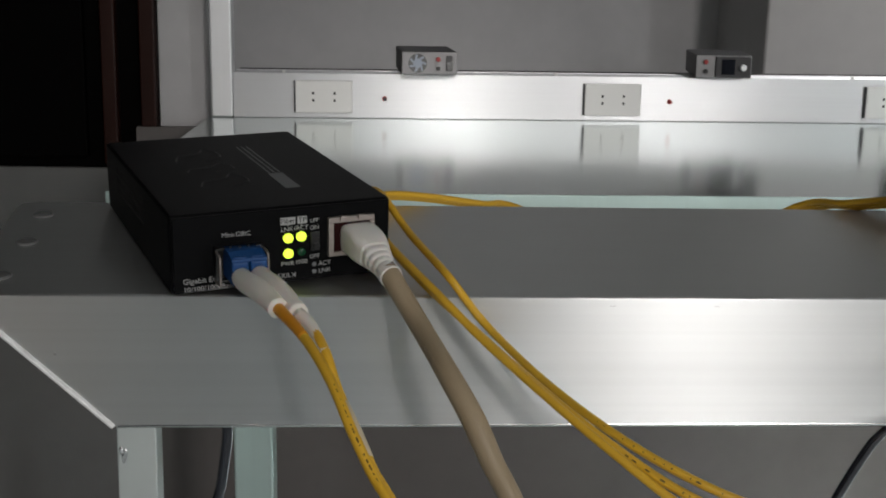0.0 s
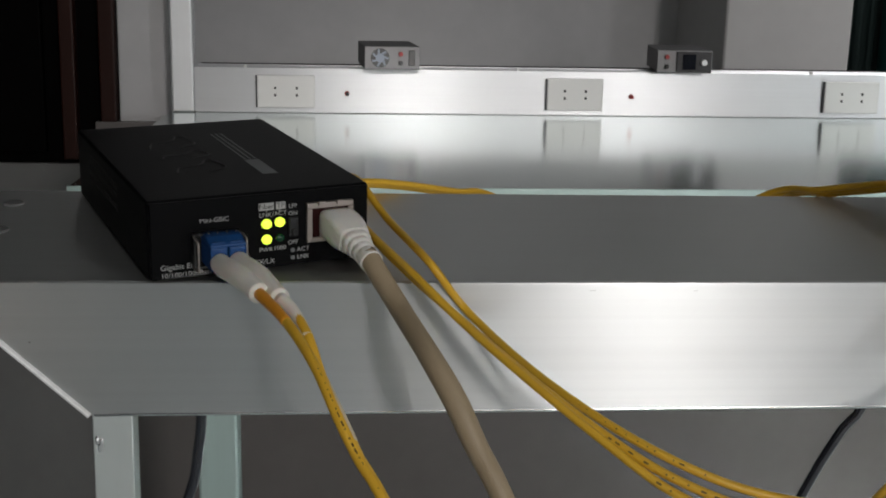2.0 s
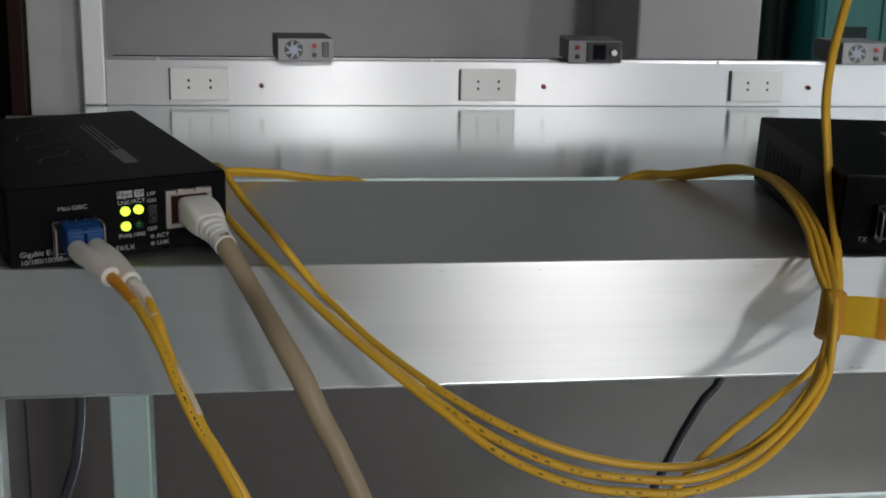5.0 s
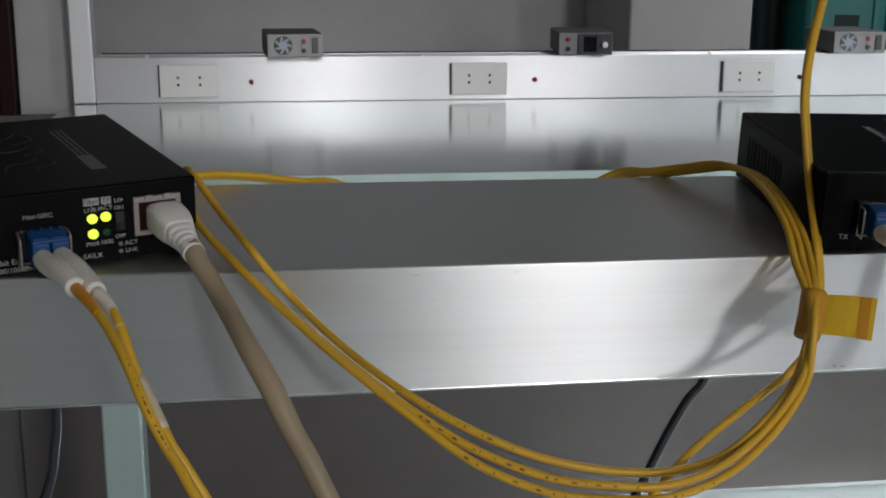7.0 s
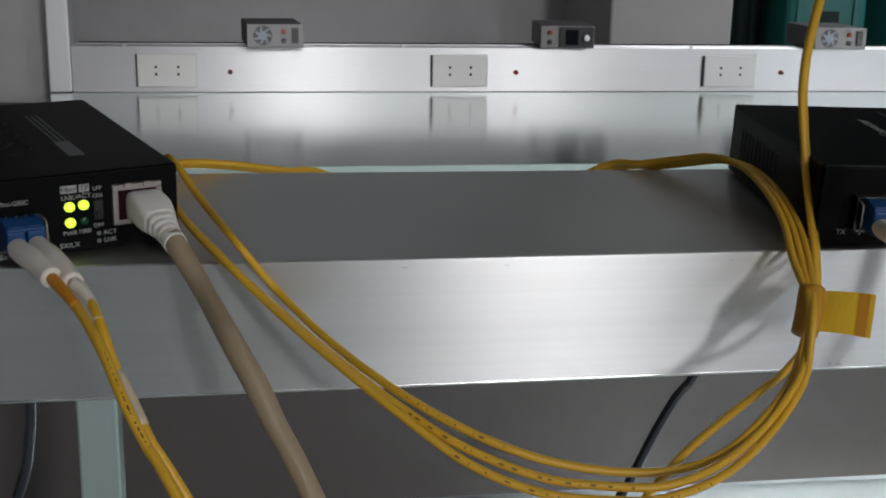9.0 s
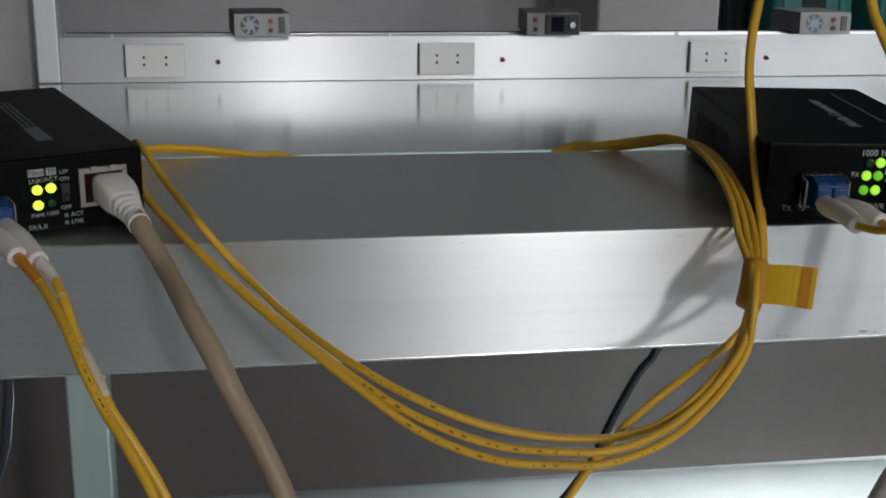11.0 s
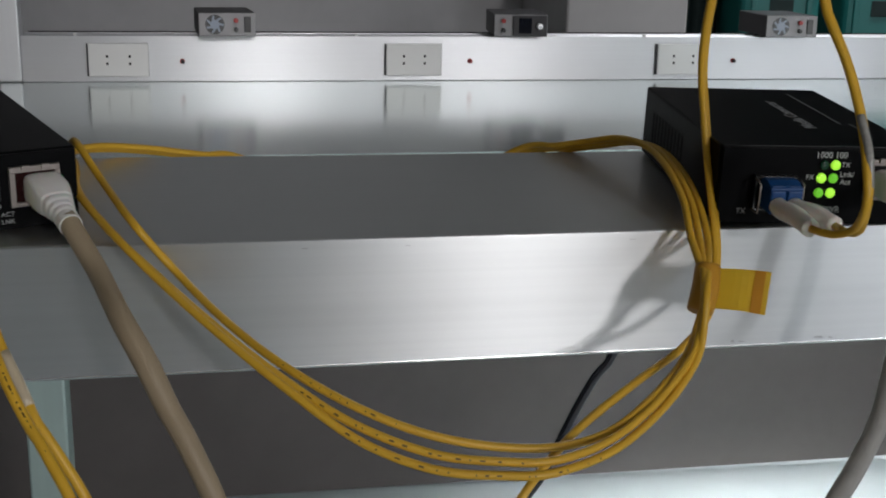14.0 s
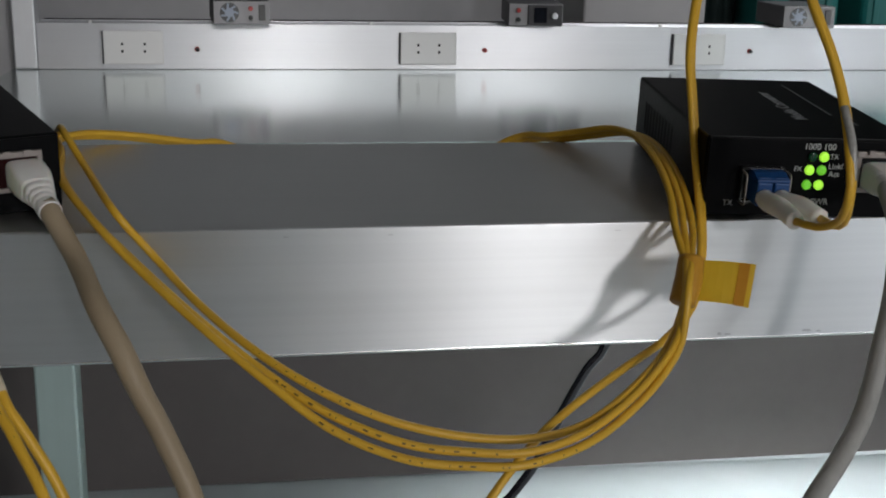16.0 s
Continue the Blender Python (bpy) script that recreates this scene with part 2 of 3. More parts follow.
def tube(points, radius, step=0.003, seg=12, closed=False, bm=None):
    """A round tube along a smooth line. radius: a number, or a function of the share of the length."""
    line = smooth_line(points, step, closed)
    out = bm or bmesh.new()
    n = len(line)
    normal = None
    rings = []
    for i, c in enumerate(line):
        t = ((line[(i + 1) % n] - line[i - 1]) if closed else (line[min(i + 1, n - 1)] - line[max(i - 1, 0)])).normalized()
        if normal is None:
            normal = t.orthogonal().normalized()
        normal = (normal - t * normal.dot(t)).normalized()
        other = t.cross(normal)
        r = radius(i / (n - 1)) if callable(radius) else radius
        rings.append([out.verts.new(c + r * (math.cos(a) * normal + math.sin(a) * other)) for a in (2 * math.pi * j / seg for j in range(seg))])
    for i in range(n if closed else n - 1):
        a, b = rings[i], rings[(i + 1) % n]
        shift = 0
        if closed and i == n - 1:
            shift = min(range(seg), key=lambda s: (b[s].co - a[0].co).length)
        for j in range(seg):
            out.faces.new((a[j], a[(j + 1) % seg], b[(j + 1 + shift) % seg], b[(j + shift) % seg]))
    if not closed:
        out.faces.new(rings[0][::-1])
        out.faces.new(rings[-1])
    return out


def lettering(words, size, m, parent, mat="ink", name="lettering", bold=0.0):
    cu = bpy.data.curves.new("words", "FONT")
    cu.body, cu.size, cu.extrude, cu.offset = words, size, 0.00003, bold
    cu.align_x, cu.align_y, cu.resolution_u = "CENTER", "CENTER", 3
    tmp = new("words", cu)
    me = bpy.data.meshes.new_from_object(tmp.evaluated_get(bpy.context.evaluated_depsgraph_get()))
    bpy.data.objects.remove(tmp)
    me.materials.clear()
    me.materials.append(M[mat])
    ob = new(name, me)
    ob.parent = parent
    ob.matrix_local = m
    return ob


def front(u, z, y=-0.0001):
    """On a front face that looks along -y."""
    return pose(u, y, z, 90, 0, 0)


# the shelf leans towards the room by a few degrees; the bench behind stands slightly turned
SHELF = pose(0, 0, 0.93, 4.62, 0, 0)
BENCH = pose(0.4104, 1.673, 0.7865, 0, -0.45, -1.8)

# ---- room ----
def structure(name, bm, mat, label):
    return tagged(new(name, link_mesh(name, bm, M[mat])), label, name.split("_")[0], kind="structure")


structure("floor", box(-3, 8, -7.6, 3.4, -0.1, 0), "floor", "pale glossy floor tiles in the workshop room")
structure("ceiling", box(-3, 8, -7.6, 3.4, 3.0, 3.1), "ceiling", "plain white painted ceiling")
structure("wall_north", box(-3, 8, 2.8, 2.9, 0, 3.0), "wall", "plain grey painted wall behind the bench")
# out of view; coloured dark so the flange's left part mirrors less light
structure("wall_west", box(-3.1, -3, -7.6, 3.4, 0, 3.0), "darkened_wall", "plain unseen side wall, darkened to dim its reflection")
structure("wall_east", box(8, 8.1, -7.6, 3.4, 0, 3.0), "wall", "plain grey painted side wall")
south = box(-3, 8, -7.6, -7.4, 0, 1.1)
box(-3, 8, -7.6, -7.4, 2.95, 3.0, bm=south)
for a, b in ((-3, -2.75), (-1.85, 1.75), (2.65, 4.85), (5.75, 8)):
    box(a, b, -7.6, -7.4, 1.1, 2.95, bm=south)
# out of view behind the camera; darkened for the same reflections
structure("wall_south", south, "darkened_wall", "plain unseen wall with three openings, darkened to dim its reflection")
structure("column", box(0.93, 1.236, 2.4, 2.796, 0, 3.0, 0.006), "column", "pale painted square column against the wall")
structure("wall_return", box(-0.349, -0.264, 1.76, 1.79, 0, 3.0, 0.003), "wall", "grey painted wall end beside a dark cabinet")

# dark cabinet at the left
cab = thing("tall_cabinet", pose(-1.164, 1.745, 0), "black-brown tall wooden cabinet on a grey plinth", "cabinet")
part("carcass", box(-0.8, 0.81, 0.03, 0.5, 0.68, 2.4, 0.004), "ebony", cab)
part("plinth", box(-0.79, 0.8, 0.035, 0.48, 0, 0.678, 0.003), "plinth", cab, "grey painted plinth")
part("door_panel", box(-0.78, 0.0, 0.008, 0.0285, 0.7, 2.38, 0.003), "ebony", cab)
part("door_panel", box(0.004, 0.69, 0.008, 0.0285, 0.7, 2.38, 0.003), "ebony", cab)
part("edge_strip", box(0.72, 0.745, 0.0, 0.0285, 0.69, 2.39, 0.003), "brown", cab, "dark red-brown edge strip")
part("edge_strip", box(0.785, 0.812, 0.0, 0.0285, 0.69, 2.39, 0.003), "brown", cab, "dark red-brown edge strip")

# recess with teal crates at the right; its shade is a flat near-black sheet
recess = structure("backdrop_recess", box(1.245, 3.5, 2.76, 2.795, 0, 3.0), "shade_back", "flat near-black sheet painted as recess shade behind tall teal bins")


def storage_bin(m):
    c = thing("storage_bin", m, "tall teal plastic storage bin in a dark recess", "bin", "teal bins")
    part("body", box(-0.1, 0.1, -0.12, 0.12, 0.0, 1.25, 0.02, 3), "teal", c)
    part("lid", box(-0.105, 0.105, -0.125, 0.125, 1.251, 1.29, 0.012, 3), "teal", c)
    for u in (-0.07, 0.07):
        part("rib", box(u - 0.008, u + 0.008, -0.126, -0.119, 0.05, 1.2, 0.003), "teal", c)
    part("label_card", box(-0.03, 0.05, -0.1225, -0.1202, 0.98, 1.015), "teal_pale", c, "pale blurred label strip")
    part("grip", box(-0.03, 0.03, -0.1225, -0.1202, 0.86, 0.9, 0.001), "teal_dark", c, "dark hand grip")
    return c


first_bin = storage_bin(pose(1.515, 2.55, 0, 0, 0, -9))
for x, turn in ((1.79, -5), (2.06, -12), (2.34, -7)):
    copy_thing(first_bin, pose(x, 2.56, 0, 0, 0, turn))
cloth = bmesh.new()
edge = [(1.25 + 0.0045 * i, 2.6 + 0.012 * math.sin(i * 0.85) + 0.005 * math.sin(i * 2.3)) for i in range(34)]
rows = [[cloth.verts.new((x + 0.002 * math.sin(z * 3), y, z)) for x, y in edge] for z in (0.02, 0.6, 1.2, 1.8)]
for a, b in zip(rows, rows[1:]):
    for i in range(len(edge) - 1):
        cloth.faces.new((a[i], a[i + 1], b[i + 1], b[i]))
bmesh.ops.solidify(cloth, geom=cloth.faces[:], thickness=0.003)
curtain = thing("hanging_cloth", pose(0, 0, 0), "deep teal cloth hanging in folds beside the column", "cloth")
part("folds", cloth, "teal_dark", curtain, "", True)

# ---- far bench ----
bench = thing("workbench", BENCH, "polished metal workbench with pale green-tinted frame and dark back panel", "workbench")
part("tabletop", box(-0.668, 2.4, -0.715, 0.15, -0.022, 0, 0.002), "table_steel", bench, "mirror-like brushed steel tabletop")
part("front_rim", box(-0.668, 2.4, -0.7195, -0.7155, -0.045, 0.0015, 0.001), "mint", bench, "pale green front rim")
part("back_panel", box(-0.8, 2.4, 0.045, 0.06, -0.78, -0.024), "panel", bench, "dark grey back panel")
for lx in (-0.535, 1.9):
    part("leg", box(lx, lx + 0.046, -0.712, -0.669, -0.7865 - lx * 0.0079, -0.0225, 0.003), "mint", bench, "square pale green-tinted aluminium leg")

rail = thing("socket_rail", BENCH, "satin aluminium socket rail standing on the workbench", "rail")
part("front_face", box(-0.625, 2.3, 0.0, 0.003, 0.0005, 0.0755, 0.0008), "rail_alu", rail)
part("top_ledge", box(-0.625, 2.3, 0.0035, 0.05, 0.0725, 0.0755, 0.0008), "rail_alu", rail)
part("rear_face", box(-0.625, 2.3, 0.0505, 0.0535, 0.0005, 0.077, 0.0008), "rail_alu", rail)
part("upright", box(-0.662, -0.6255, -0.004, 0.034, 0.0005, 1.2, 0.003), "post", rail, "square satin aluminium upright post")
part("seam", box(-0.62, 2.3, 0.0538, 0.0555, 0.06, 0.079), "slot", rail, "dark seam behind the ledge")
for x in (-0.54, -0.08, 0.43):
    part("clip", box(x - 0.003, x + 0.003, 0.0, 0.006, 0.0757, 0.08, 0.001), "plate", rail, "small white clip")


def outlet(x):
    o = thing("power_outlet", BENCH @ pose(x, 0, 0.0365), "white double power outlet plate screwed to an aluminium rail", "power outlet", "outlets on the rail")
    part("plate", box(-0.048, 0.048, -0.0075, -0.0004, -0.027, 0.027, 0.0015), "plate", o)
    for u in (-0.018, 0.018):
        for z in (-0.006, 0.006):
            part("socket_hole", box(u - 0.0018, u + 0.0018, -0.0082, -0.0076, z - 0.0022, z + 0.0022), "slot", o, "black socket hole")
    part("edge_gap", box(-0.0505, -0.0485, -0.0065, -0.0005, -0.0265, 0.0265), "psu_case", o, "dark gap at the plate's edge")


for x in (-0.472, 0.018, 0.502, 0.99, 1.48):
    outlet(x)
for x, mat, lean in ((-0.37, "black_plastic", 0), (0.116, "red", 0), (0.598, "black_plastic", 30), (1.08, "red", 0)):
    ind = thing("indicator_stud", BENCH @ pose(x, 0, 0.034), "small red-tipped indicator stud in the aluminium rail", "stud", "studs on the rail")
    part("collar", disc((0, 0, 0), (0, -1, 0), 0.0042, 0.002, 16), "red", ind, "red collar")
    part("tip", disc((0, -0.002, 0), (0.3, -1, -0.2), 0.0028, 0.006, 16, 0.001), mat, ind)


def supply_box(m, label):
    s = thing("bench_power_supply", m, label, "power supply", "power supplies on the rail")
    part("case", box(-0.046, 0.046, 0.002, 0.16, 0.002, 0.039, 0.002), "psu_case", s, "dark sheet-metal case")
    part("face_plate", box(-0.0455, 0.0455, 0.0, 0.0018, 0.0025, 0.0385, 0.0006), "psu_face", s, "grey face plate")
    for u in (-0.038, 0.038):
        for d in (0.038, 0.072):
            part("foot", disc((u, d, 0), (0, 0, 1), 0.004, 0.002, 12), "black_plastic", s)
    return s


def supply_back(m):
    s = supply_box(m, "small dark power supply showing its fan and terminals on a rail")
    part("fan_ring", disc((-0.02, 0.0, 0.0205), (0, -1, 0), 0.0155, 0.0008, 32), "black_plastic", s)
    part("fan_hub", disc((-0.02, -0.0009, 0.0205), (0, -1, 0), 0.0075, 0.001, 24), "fan", s)
    for i in range(7):
        a = i * 2 * math.pi / 7
        c = (-0.02 + 0.0108 * math.cos(a), 0.0205 + 0.0108 * math.sin(a))
        bm = box(-0.0016, 0.0016, -0.0014, -0.0009, -0.0036, 0.0036)
        bmesh.ops.transform(bm, matrix=pose(c[0], 0, c[1], 0, 90 - math.degrees(a) + 25, 0), verts=bm.verts)
        part("fan_blade", bm, "fan", s)
    part("terminal", disc((0.014, 0.0, 0.027), (0, -1, 0), 0.0038, 0.006, 16, 0.001), "red", s, "red terminal")
    part("terminal", disc((0.014, 0.0, 0.0125), (0, -1, 0), 0.0038, 0.006, 16, 0.001), "black_plastic", s, "black terminal")
    part("mains_switch", box(0.027, 0.038, -0.0025, -0.0001, 0.008, 0.033, 0.001), "black_plastic", s, "black switch")


def supply_front(m):
    s = supply_box(m, "small dark power supply with display and knob on a rail")
    part("bezel", box(-0.014, 0.044, -0.004, -0.0001, 0.004, 0.037, 0.001), "psu_case", s)
    part("display", box(-0.004, 0.018, -0.0052, -0.0042, 0.008, 0.033, 0.0004), "screen", s, "dark display")
    part("knob", disc((0.031, -0.004, 0.02), (0, -1, 0), 0.0052, 0.009, 20, 0.0012), "knob", s, "bright round knob")
    part("terminal", disc((-0.03, 0.0, 0.028), (0, -1, 0), 0.0038, 0.007, 16, 0.001), "red", s, "red terminal")
    part("terminal", disc((-0.03, 0.0, 0.0125), (0, -1, 0), 0.0038, 0.007, 16, 0.001), "black_plastic", s, "black terminal")


TALL = Matrix.Diagonal((1, 1, 1.02, 1))
supply_back(BENCH @ pose(-0.295, -0.034, 0.0757, 0, 0, 4) @ TALL)
supply_front(BENCH @ pose(0.197, -0.034, 0.0757, 0, 0, -7) @ TALL)
supply_back(BENCH @ pose(0.69, -0.034, 0.0757, 0, 0, -6) @ TALL)

# ---- leaning shelf ----
shelf = thing("metal_shelf", SHELF, "leaning brushed aluminium channel shelf on thin metal legs", "shelf")
part("top_sheet", prism([(-0.1145, 0.0005), (0.85, 0.0005), (0.85, 0.1022), (-0.118, 0.1022), (-0.1222, 0.1008), (-0.1232, 0.0965)], -0.0016, 0.0), "shelf_top", shelf, "dull grey aluminium top sheet")
part("front_flange", prism([(-0.1145, -0.0002), (-0.0708, -0.0433), (0.85, -0.0433), (0.85, -0.0002)], -0.0011, 0.0004, "xz", 0.0002), "shelf_alu", shelf, "brushed aluminium front flange with a mitred corner")
part("rear_flange", box(-0.1, 0.85, 0.1025, 0.1039, -0.03, -0.0003, 0.0004), "shelf_alu", shelf)
bm = tube([(-0.1137, -0.0014, -0.0012), (-0.0925, -0.0014, -0.022), (-0.0709, -0.0014, -0.0432)], 0.0009, 0.004, 8)
part("cut_edge", bm, "raw_edge", shelf, "bright raw cut edge")
part("folded_edge", tube([(-0.1135, 0.0003, -0.0008), (0.3, 0.0003, -0.0008), (0.85, 0.0003, -0.0008)], 0.0009, 0.05, 10), "shelf_top", shelf, "rounded fold along the front", True)
part("lower_edge", tube([(-0.0696, -0.0004, -0.0431), (0.3, -0.0004, -0.0431), (0.85, -0.0004, -0.0431)], 0.0008, 0.05, 10), "weld", shelf, "bright lower cut edge", True)
for x, z, w, h in ((-0.0875, -0.019, 0.001, 0.0005), (0.2305, -0.0413, 0.0016, 0.0006), (0.233, -0.0415, 0.003, 0.0004), (0.262, -0.0412, 0.004, 0.0006), (0.2675, -0.0415, 0.002, 0.0004)):
    part("smudge", prism([(x, z), (x + w * 0.3, z + h), (x + w * 0.7, z + h * 0.8), (x + w, z - h * 0.2), (x + w * 0.6, z - h * 0.5), (x + w * 0.2, z - h * 0.4)], -0.00135, -0.00115, "xz"), "smudge", shelf, "dull grey smudge")
for x, w in ((0.082, 0.002), (0.115, 0.0015), (0.19, 0.002)):
    part("scratch", box(x, x + w, -0.00125, -0.00112, -0.0028, -0.0026), "smudge", shelf, "short dark scratch")
for x, y in ((-0.1106, 0.0844), (-0.1078, 0.0514), (-0.1066, 0.0157)):
    part("rivet", disc((x, y, 0.0), (0, 0, 1), 0.0036, 0.0007, 20, 0.0005), "rivet", shelf, "flat aluminium rivet")
FROM = SHELF.inverted()


def leg_bar(x, y, w, d, name="leg"):
    """An upright bar from the floor to the shelf's underside, in the shelf's own frame."""
    top = SHELF @ Vector((x, y, -0.0435 if y < 0.01 else -0.0018))
    bm = box(top.x, top.x + w, top.y, top.y + d, 0.0, top.z, 0.0004)
    bmesh.ops.transform(bm, matrix=FROM, verts=bm.verts)
    return part(name, bm, "leg_alu", shelf, "thin upright aluminium bar")


leg_bar(-0.0706, 0.0012, 0.0122, 0.011)
leg_bar(0.8, 0.0012, 0.011, 0.011)
leg_bar(0.8, 0.07, 0.0115, 0.012)
bm = bmesh.new()
for k, (dx, dz, r) in enumerate(((0.0013, -0.0525, 0.0007), (0.0026, -0.0535, 0.0008), (0.002, -0.055, 0.0008))):
    tmp = bmesh.new()
    bmesh.ops.create_uvsphere(tmp, u_segments=10, v_segments=8, radius=1)
    bmesh.ops.transform(tmp, matrix=Matrix.Translation((-0.0706 + dx, 0.0005, dz)) @ Matrix.Diagonal((r, r * 0.7, r * 2.6, 1)), verts=tmp.verts)
    merge(bm, tmp)
part("weld_drip", bm, "weld", shelf, "bright solidified weld drip", True)


# ---- media converters ----
def converter(m, label, depth):
    c = thing("media_converter", m, label, "media converter", "media converters on the shelf")
    part("case", box(0, 0.07, 0.0012, depth, 0.0006, 0.026, 0.0009, 3), "black", c, "black powder-coated metal case")
    part("front_panel", box(0.0006, 0.0694, -0.0002, 0.0011, 0.0008, 0.0255, 0.0003), "black", c)
    for u in (0.006, 0.064):
        for d in (0.01, depth - 0.01):
            part("foot", disc((u, d, 0), (0, 0, 1), 0.004, 0.00055, 12), "black_plastic", c)
    return c


def transceiver(c, u0, z0):
    """A cage with open front, with a module and its bail."""
    w, h = 0.0142, 0.0112
    bm = box(u0, u0 + w, -0.003, 0.003, z0 + h - 0.0006, z0 + h)
    box(u0, u0 + w, -0.003, 0.003, z0, z0 + 0.0006, bm=bm)
    box(u0, u0 + 0.0006, -0.003, 0.003, z0 + 0.0006, z0 + h - 0.0006, bm=bm)
    box(u0 + w - 0.0006, u0 + w, -0.003, 0.003, z0 + 0.0006, z0 + h - 0.0006, bm=bm)
    for i in range(5):
        box(u0 + 0.0012 + i * 0.0028, u0 + 0.0018 + i * 0.0028, -0.0036, -0.003, z0 + h, z0 + h + 0.0005, bm=bm)
    cage = part("transceiver_cage", bm, "cage", c, "nickel transceiver cage")
    part("cage_throat", box(u0 + 0.0007, u0 + w - 0.0007, -0.0012, -0.0004, z0 + 0.0007, z0 + h - 0.0007), "slot", cage)
    for side in (u0 - 0.0002, u0 + w + 0.0002):
        wire = tube([(side, -0.002, z0 + 0.0005), (side, -0.0075, z0 + 0.0006), (side, -0.0085, z0 + 0.002), (side, -0.0085, z0 + 0.0085), (side, -0.0078, z0 + 0.0102), (side, -0.003, z0 + 0.0105)], 0.00032, 0.001, 8)
        part("bail_wire", wire, "shield", c, "bent wire bail", True)


def jack(c, u0, z0, mat):
    w, h = 0.0152, 0.0132
    bm = box(u0, u0 + w, -0.0016, 0.001, z0 + h - 0.0019, z0 + h, 0.0002)
    box(u0, u0 + w, -0.0016, 0.001, z0, z0 + 0.0014, 0.0002, bm=bm)
    box(u0, u0 + 0.0016, -0.0016, 0.001, z0 + 0.0014, z0 + h - 0.0019, bm=bm)
    box(u0 + w - 0.0016, u0 + w, -0.0016, 0.001, z0 + 0.0014, z0 + h - 0.0019, bm=bm)
    for x in (0.0035, 0.0095):
        box(u0 + x, u0 + x + 0.0022, -0.0026, -0.0016, z0 + h - 0.0008, z0 + h + 0.0006, bm=bm)
    j = part("network_jack", bm, "shield", c, "tinned network jack shield")
    part("jack_throat", box(u0 + 0.0017, u0 + w - 0.0017, -0.0008, 0.0, z0 + 0.0015, z0 + h - 0.002), mat, j, "dark red jack opening")


def led(c, u, z, mat, r=0.0016):
    part("led", disc((u, -0.0002, z), (0, -1, 0), r, 0.0011, 20, 0.0006), mat, c, "" if mat == "led_off" else "glowing led", True)


def slots(c, rows, x=0.0):
    for y, z, h, w in rows:
        part("vent_slot", box(x - 0.0001, x + 0.0004, y, y + w, z, z + h), "slot", c)


A_POSE = SHELF @ pose(-0.0507, -0.0035, 0.0003, 0, 0, 21.2) @ Matrix.Diagonal((1, 1, 0.95, 1))
conv_a = converter(A_POSE, "black metal media converter with blue fibre plug and lit yellow-green leds", 0.106)
transceiver(conv_a, 0.0128, 0.0042)
jack(conv_a, 0.0488, 0.0082, "socket_red")
led(conv_a, 0.036, 0.0157, "led_yellow")
led(conv_a, 0.0402, 0.0159, "led_yellow")
led(conv_a, 0.036, 0.0105, "led_yellow")
led(conv_a, 0.0402, 0.0107, "led_off", 0.0014)
part("dip_switch", box(0.0431, 0.046, -0.0012, -0.0003, 0.0108, 0.0172, 0.0003), "black_plastic", conv_a, "small black sliding switch")
part("switch_lever", box(0.0438, 0.0453, -0.002, -0.0012, 0.0112, 0.0136, 0.0002), "black_plastic", conv_a)
for u0, u1, words in ((0.0336, 0.0384, "Fiber"), (0.0391, 0.0421, "TP")):
    part("label_field", box(u0, u1, -0.00035, -0.00021, 0.0202, 0.0226), "ink", conv_a, "white printed field")
    lettering(words, 0.0023, front((u0 + u1) / 2, 0.0214, -0.0004), conv_a, "slot")
for words, u, z, s in (("Mini-GBIC", 0.0198, 0.0187, 0.0021), ("LNK", 0.0357, 0.0186, 0.0021), ("/ACT", 0.0402, 0.0188, 0.0021), ("PWR", 0.0358, 0.007, 0.002), ("1000", 0.0402, 0.0072, 0.002),
                       ("LFP", 0.0445, 0.0208, 0.0019), ("ON", 0.0445, 0.0184, 0.0019), ("OFF", 0.0445, 0.0086, 0.0019), ("ACT", 0.0478, 0.0059, 0.0021), ("LNK", 0.0478, 0.0034, 0.0021),
                       ("SX/LX", 0.0355, 0.003, 0.0023), ("Gigabit Ethernet", 0.0115, 0.0046, 0.0025), ("10/100/1000Base", 0.0112, 0.0019, 0.0023)):
    lettering(words, s, front(u, z, -0.0003), conv_a)
for z in (0.0059, 0.0034):
    part("status_dot", disc((0.0444, -0.0002, z), (0, -1, 0), 0.0007, 0.0002, 12), "ink_grey", conv_a)
for u in (0.036, 0.0402):
    part("tick_mark", box(u - 0.00012, u + 0.00012, -0.00035, -0.00021, 0.0196, 0.0201), "ink", conv_a)
slots(conv_a, [(0.041 + i * 0.0042, 0.0118 + k * 0.0038, 0.0022, 0.0018) for i in range(11) for k in range(3)])
# raised marks and a grey bar on the lid
part("print_bar", box(0.0425, 0.0475, 0.022, 0.042, 0.02602, 0.02608), "ink_grey", conv_a, "grey printed bar")
for k in range(3):
    part("print_line", box(0.043 + k * 0.0018, 0.0436 + k * 0.0018, 0.043, 0.084, 0.02602, 0.02607), "ink_grey", conv_a)
for y, w in ((0.03, 0.016), (0.05, 0.011), (0.066, 0.018)):
    part("embossed_mark", tube([(0.017, y, 0.026), (0.02, y + w * 0.5, 0.026), (0.027, y + w * 0.6, 0.026), (0.031, y + w, 0.026), (0.034, y + w * 0.3, 0.026), (0.027, y, 0.026)], 0.0003, 0.0015, 6), "emboss", conv_a, "glossy raised mark", True)

